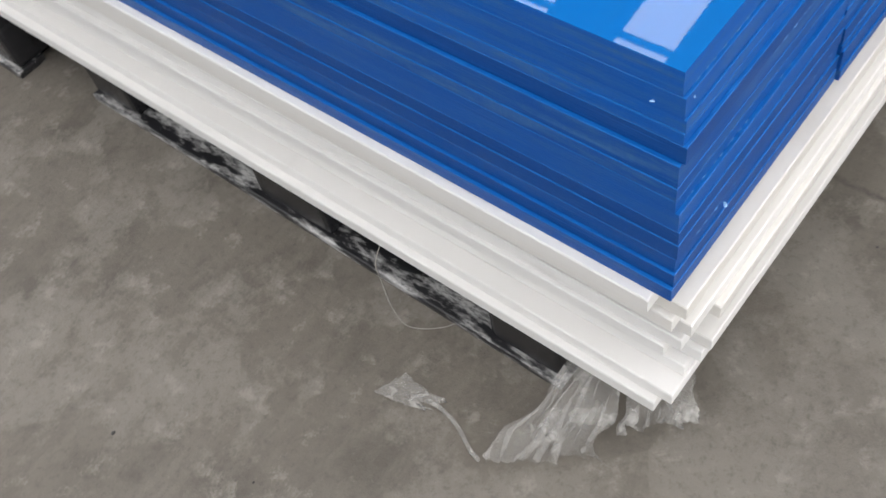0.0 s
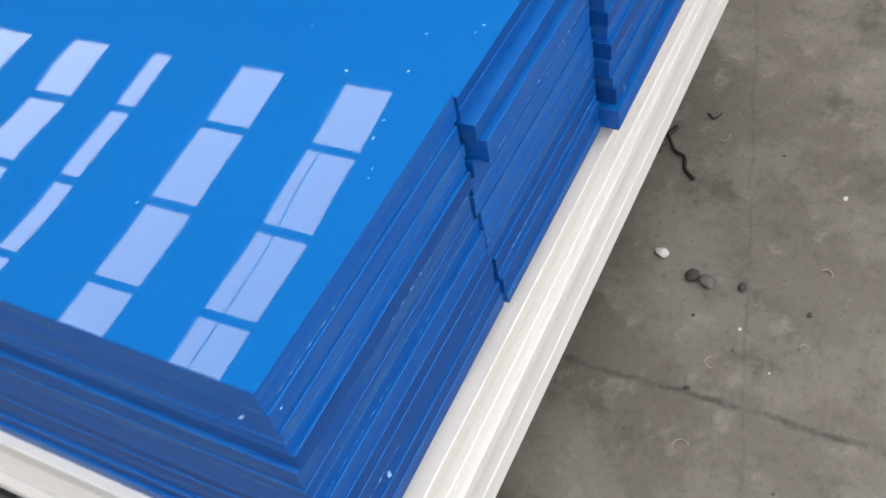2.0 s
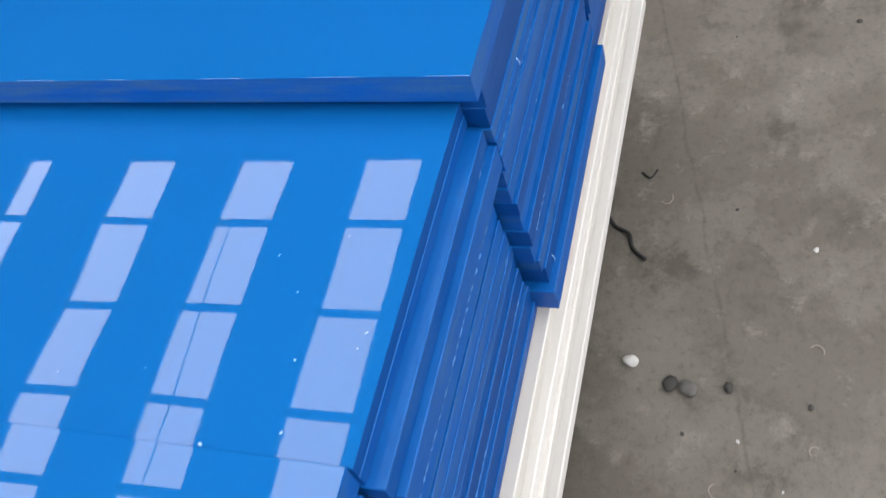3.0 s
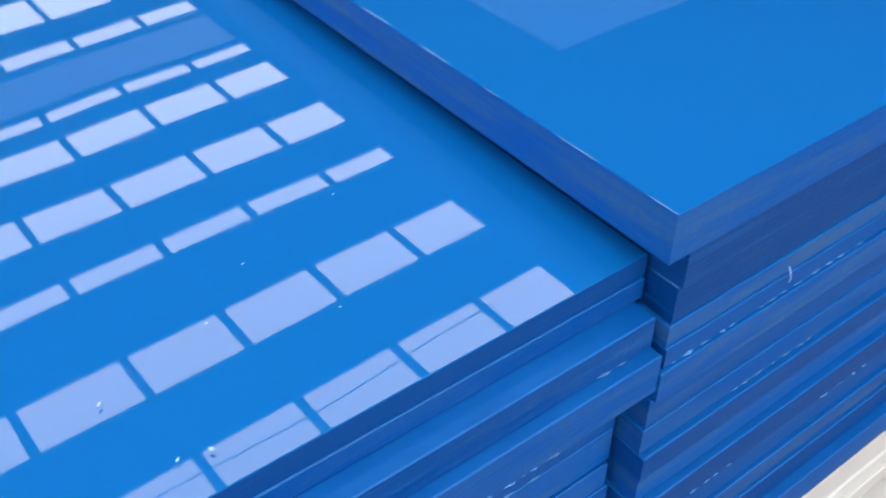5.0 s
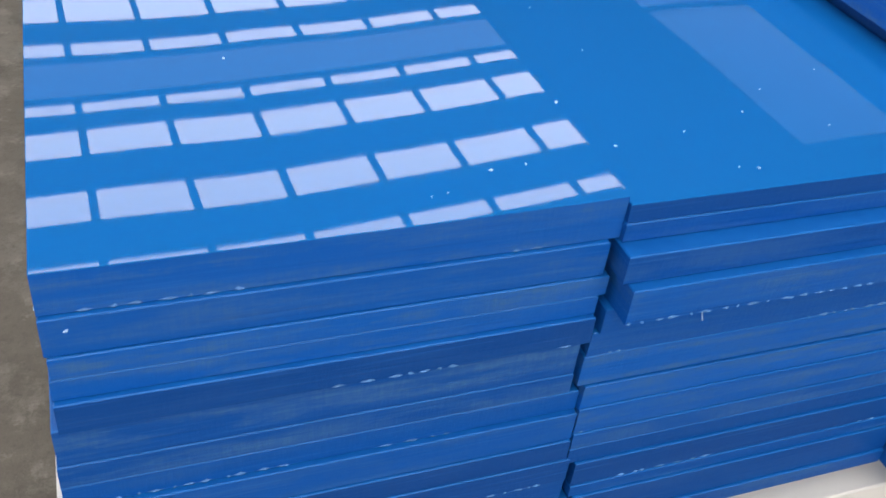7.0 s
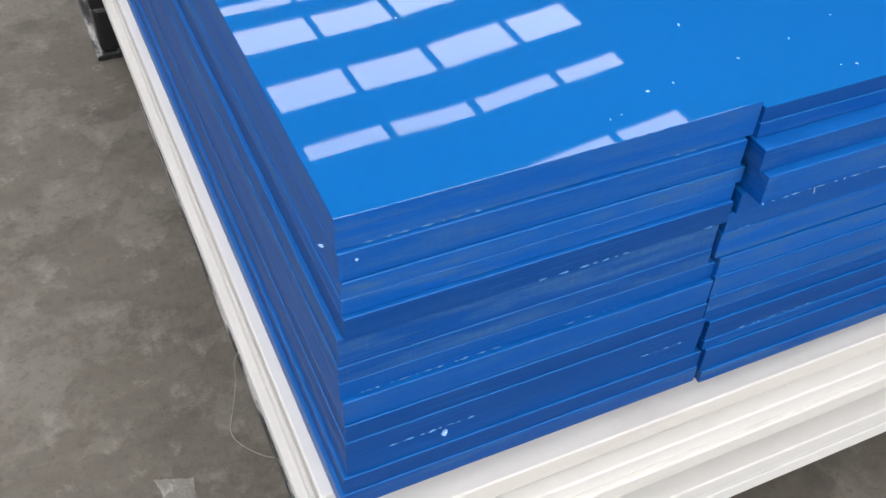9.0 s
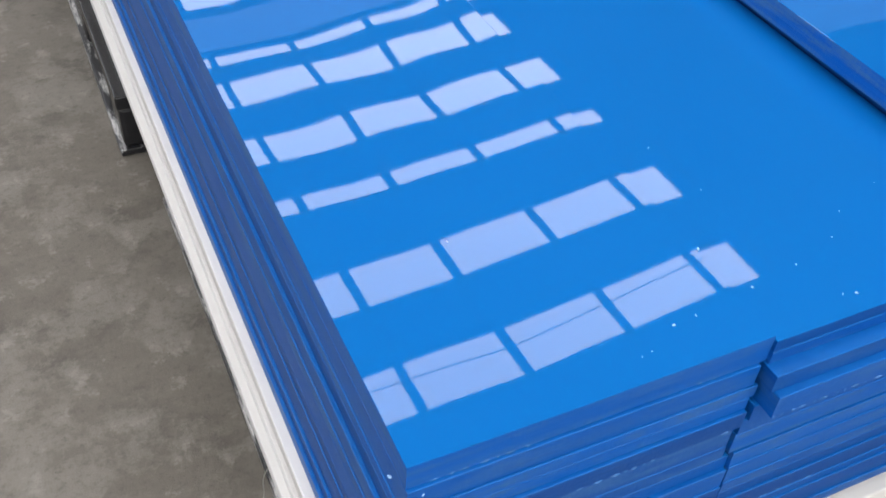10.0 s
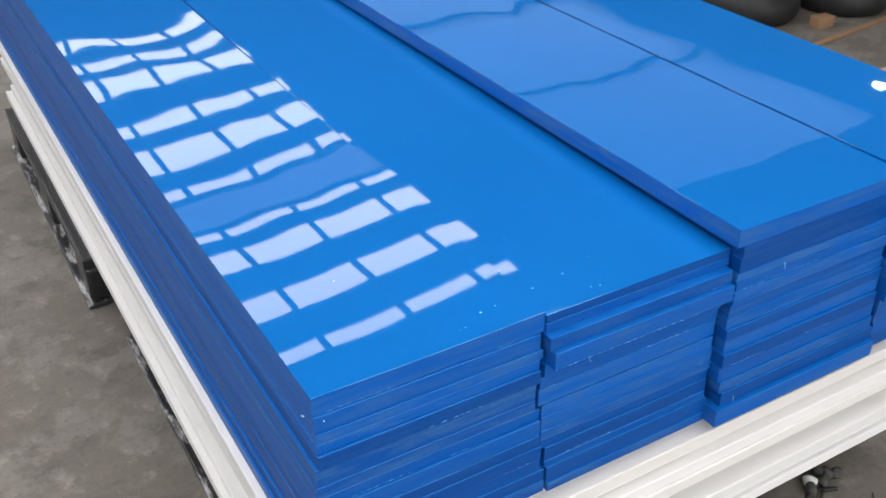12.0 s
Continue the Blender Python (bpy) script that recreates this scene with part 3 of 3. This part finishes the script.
for k, (x, y, r) in enumerate(((0.241, 0.040, 2.2), (0.263, 0.042, 2.0), (0.265, 0.030, 1.6), (0.3105, 0.105, 2.6), (0.302, 0.061, 2.6), (0.297, 0.057, 1.8), (0.325, 0.051, 1.9),
                               (0.377, 0.059, 1.6), (0.402, 0.014, 1.8), (0.390, 0.017, 1.4), (0.117, 0.190, 1.8), (0.300, 0.116, 1.6), (0.43, 0.075, 1.2), (0.46, 0.10, 1.0), (0.20, 0.022, 1.0),
                               (0.21, 0.024, 1.0), (0.36, 0.17, 1.0), (0.35, 0.24, 1.1), (0.30, 0.20, 1.0), (0.48, 0.05, 0.9), (0.52, 0.12, 0.9))):
    chip(x, y, TOP + 0.0004, r / 1450, k * 1.37)
for x, y, z, s in ((0.072, -0.0165, 0.470, 3.2), (0.012, -0.0035, 0.665, 1.4)):
    ob = chip(x, y, z, s / 1000, x * 50)
ob = chip(-0.0018, 0.024, 0.657, 0.0022, 5.0)


# ---------------------------------------------------------------- things beyond the stack
CARTON = make_plain("brown_board", (0.42, 0.27, 0.16), 0.8, 0.16, 14)
DARKWOOD = make_plain("dark_wood", (0.06, 0.045, 0.035), 0.7, 0.3, 18)
PALEWOOD = make_plain("raw_wood", (0.30, 0.18, 0.10), 0.7, 0.2, 14)


def carton_stack():
    ob = thing("board_stack", "brown pressed boards stacked on dark wooden feet behind the sheets", "boards", 1.78, 0.10, 0)
    for y in (0.02, 0.36, 0.70):
        part("foot", box(0.0, 0.6, y, y + 0.09, 0.0, 0.1, 0.004), DARKWOOD, ob)
    z = 0.1
    for k in range(6):
        dx, dy = random.uniform(-0.012, 0.012), random.uniform(-0.012, 0.012)
        part("board", box(dx, 0.62 + dx, dy, 0.80 + dy, z, z + 0.0395, 0.004), CARTON, ob)
        z += 0.04
    return ob


carton_stack()


def rubber_roll(x, y, radius, height, n):
    """A ribbed black drum: a lathe profile with rounded ribs."""
    ob = thing("rubber_drum", "ribbed black rubber drum standing on the concrete floor", "drum", x, y, 0, "black rubber drums")
    bm = bmesh.new()
    prof = [(radius * 0.55, 0.0)]
    for k in range(n):
        for q in range(9):
            a = q / 8
            prof.append((radius * (0.86 + 0.14 * math.sin(math.pi * a) ** 0.6), height * (k + 0.02 + 0.96 * a) / n))
    prof.append((radius * 0.55, height))
    rings = [[bm.verts.new((r * math.cos(math.tau * i / 40), r * math.sin(math.tau * i / 40), z)) for i in range(40)] for r, z in prof]
    for r0, r1 in zip(rings, rings[1:]):
        for i in range(40):
            bm.faces.new((r0[i], r0[(i + 1) % 40], r1[(i + 1) % 40], r1[i])).smooth = True
    bm.faces.new(list(reversed(rings[0])))
    bm.faces.new(rings[-1])
    part("body", bm, RUBBER, ob)
    bm = bmesh.new()
    bmesh.ops.create_cone(bm, cap_ends=True, segments=32, radius1=radius * 0.5, radius2=radius * 0.48, depth=0.02, matrix=Matrix.Translation((0, 0, height + 0.0095)))
    part("cap", bm, RUBBER, ob)
    return ob


rubber_roll(3.03, 2.18, 0.225, 0.55, 4)
rubber_roll(3.50, 2.06, 0.215, 0.50, 4)
tagged(part("wood_block", box(3.14, 3.23, 1.86, 1.92, 0.0, 0.05, 0.004), PALEWOOD), "short raw wooden block lying on the concrete", "wood block")
stick = part("wooden_strip", box(-0.40, 0.40, -0.012, 0.012, 0.0, 0.012, 0.002), PALEWOOD)
stick.matrix_world = pose(3.28, 1.78, 0.0, 0, 0, 8)
tagged(stick, "thin raw wooden strip lying on the concrete", "wood strip")

# ---------------------------------------------------------------- under the roof
cable_pts = [(-2.6 + 0.3 * k, 1.930 + 0.012 * math.sin(k * 1.3), ROOF - 0.05 - 0.012 * math.sin(k * 0.9)) for k in range(17)]
wire = part("cable", tube(cable_pts, 0.0028, 5), RUBBER)
wire.matrix_world = SKEW
tagged(wire, "thin dark cable strung under the roof", "cable")

LENS = bpy.data.materials.new("lit_lamp_lens")
LENS.use_nodes = True
LENS.node_tree.nodes["Principled BSDF"].inputs["Emission Color"].default_value = (1.0, 0.98, 0.95, 1)
LENS.node_tree.nodes["Principled BSDF"].inputs["Emission Strength"].default_value = 60.0


def hall_lamp(x, y):
    ob = thing("hall_lamp", "lit round hall lamp hanging from the roof", "lamp", x, y, ROOF - 0.16)
    bm = bmesh.new()
    bmesh.ops.create_cone(bm, cap_ends=True, segments=32, radius1=0.10, radius2=0.04, depth=0.10, matrix=Matrix.Translation((0, 0, 0.06)))
    part("shade", bm, STEEL, ob)
    bm = bmesh.new()
    bmesh.ops.create_cone(bm, cap_ends=True, segments=32, radius1=0.05, radius2=0.05, depth=0.008, matrix=Matrix.Translation((0, 0, 0.005)))
    part("lens", bm, LENS, ob)
    bm = bmesh.new()
    bmesh.ops.create_cone(bm, cap_ends=True, segments=12, radius1=0.008, radius2=0.008, depth=0.055, matrix=Matrix.Translation((0, 0, 0.135)))
    part("stem", bm, STEEL, ob)
    return ob


hall_lamp(6.42, 3.68)

# stray hairs of plastic on the sawn ends
HAIR = make_plain("pale_plastic_hair", (0.45, 0.62, 0.85), 0.5, 0.1, 80)
for x, y, z, dx, dz in ((0.372, -0.0125, 0.620, 0.004, -0.013), (0.640, -0.0330, 0.452, 0.001, -0.012), (0.700, -0.0245, 0.660, 0.003, -0.012)):
    bm = tube(spline([(x, y, z), (x + dx * 0.2, y - 0.002, z + dz * 0.5), (x + dx, y - 0.0005, z + dz)], 4), 0.00035, 5)
    tagged(part("plastic_hair", bm, HAIR), "thin pale plastic hair clinging to the sawn plank ends", "shaving", "plastic hairs")
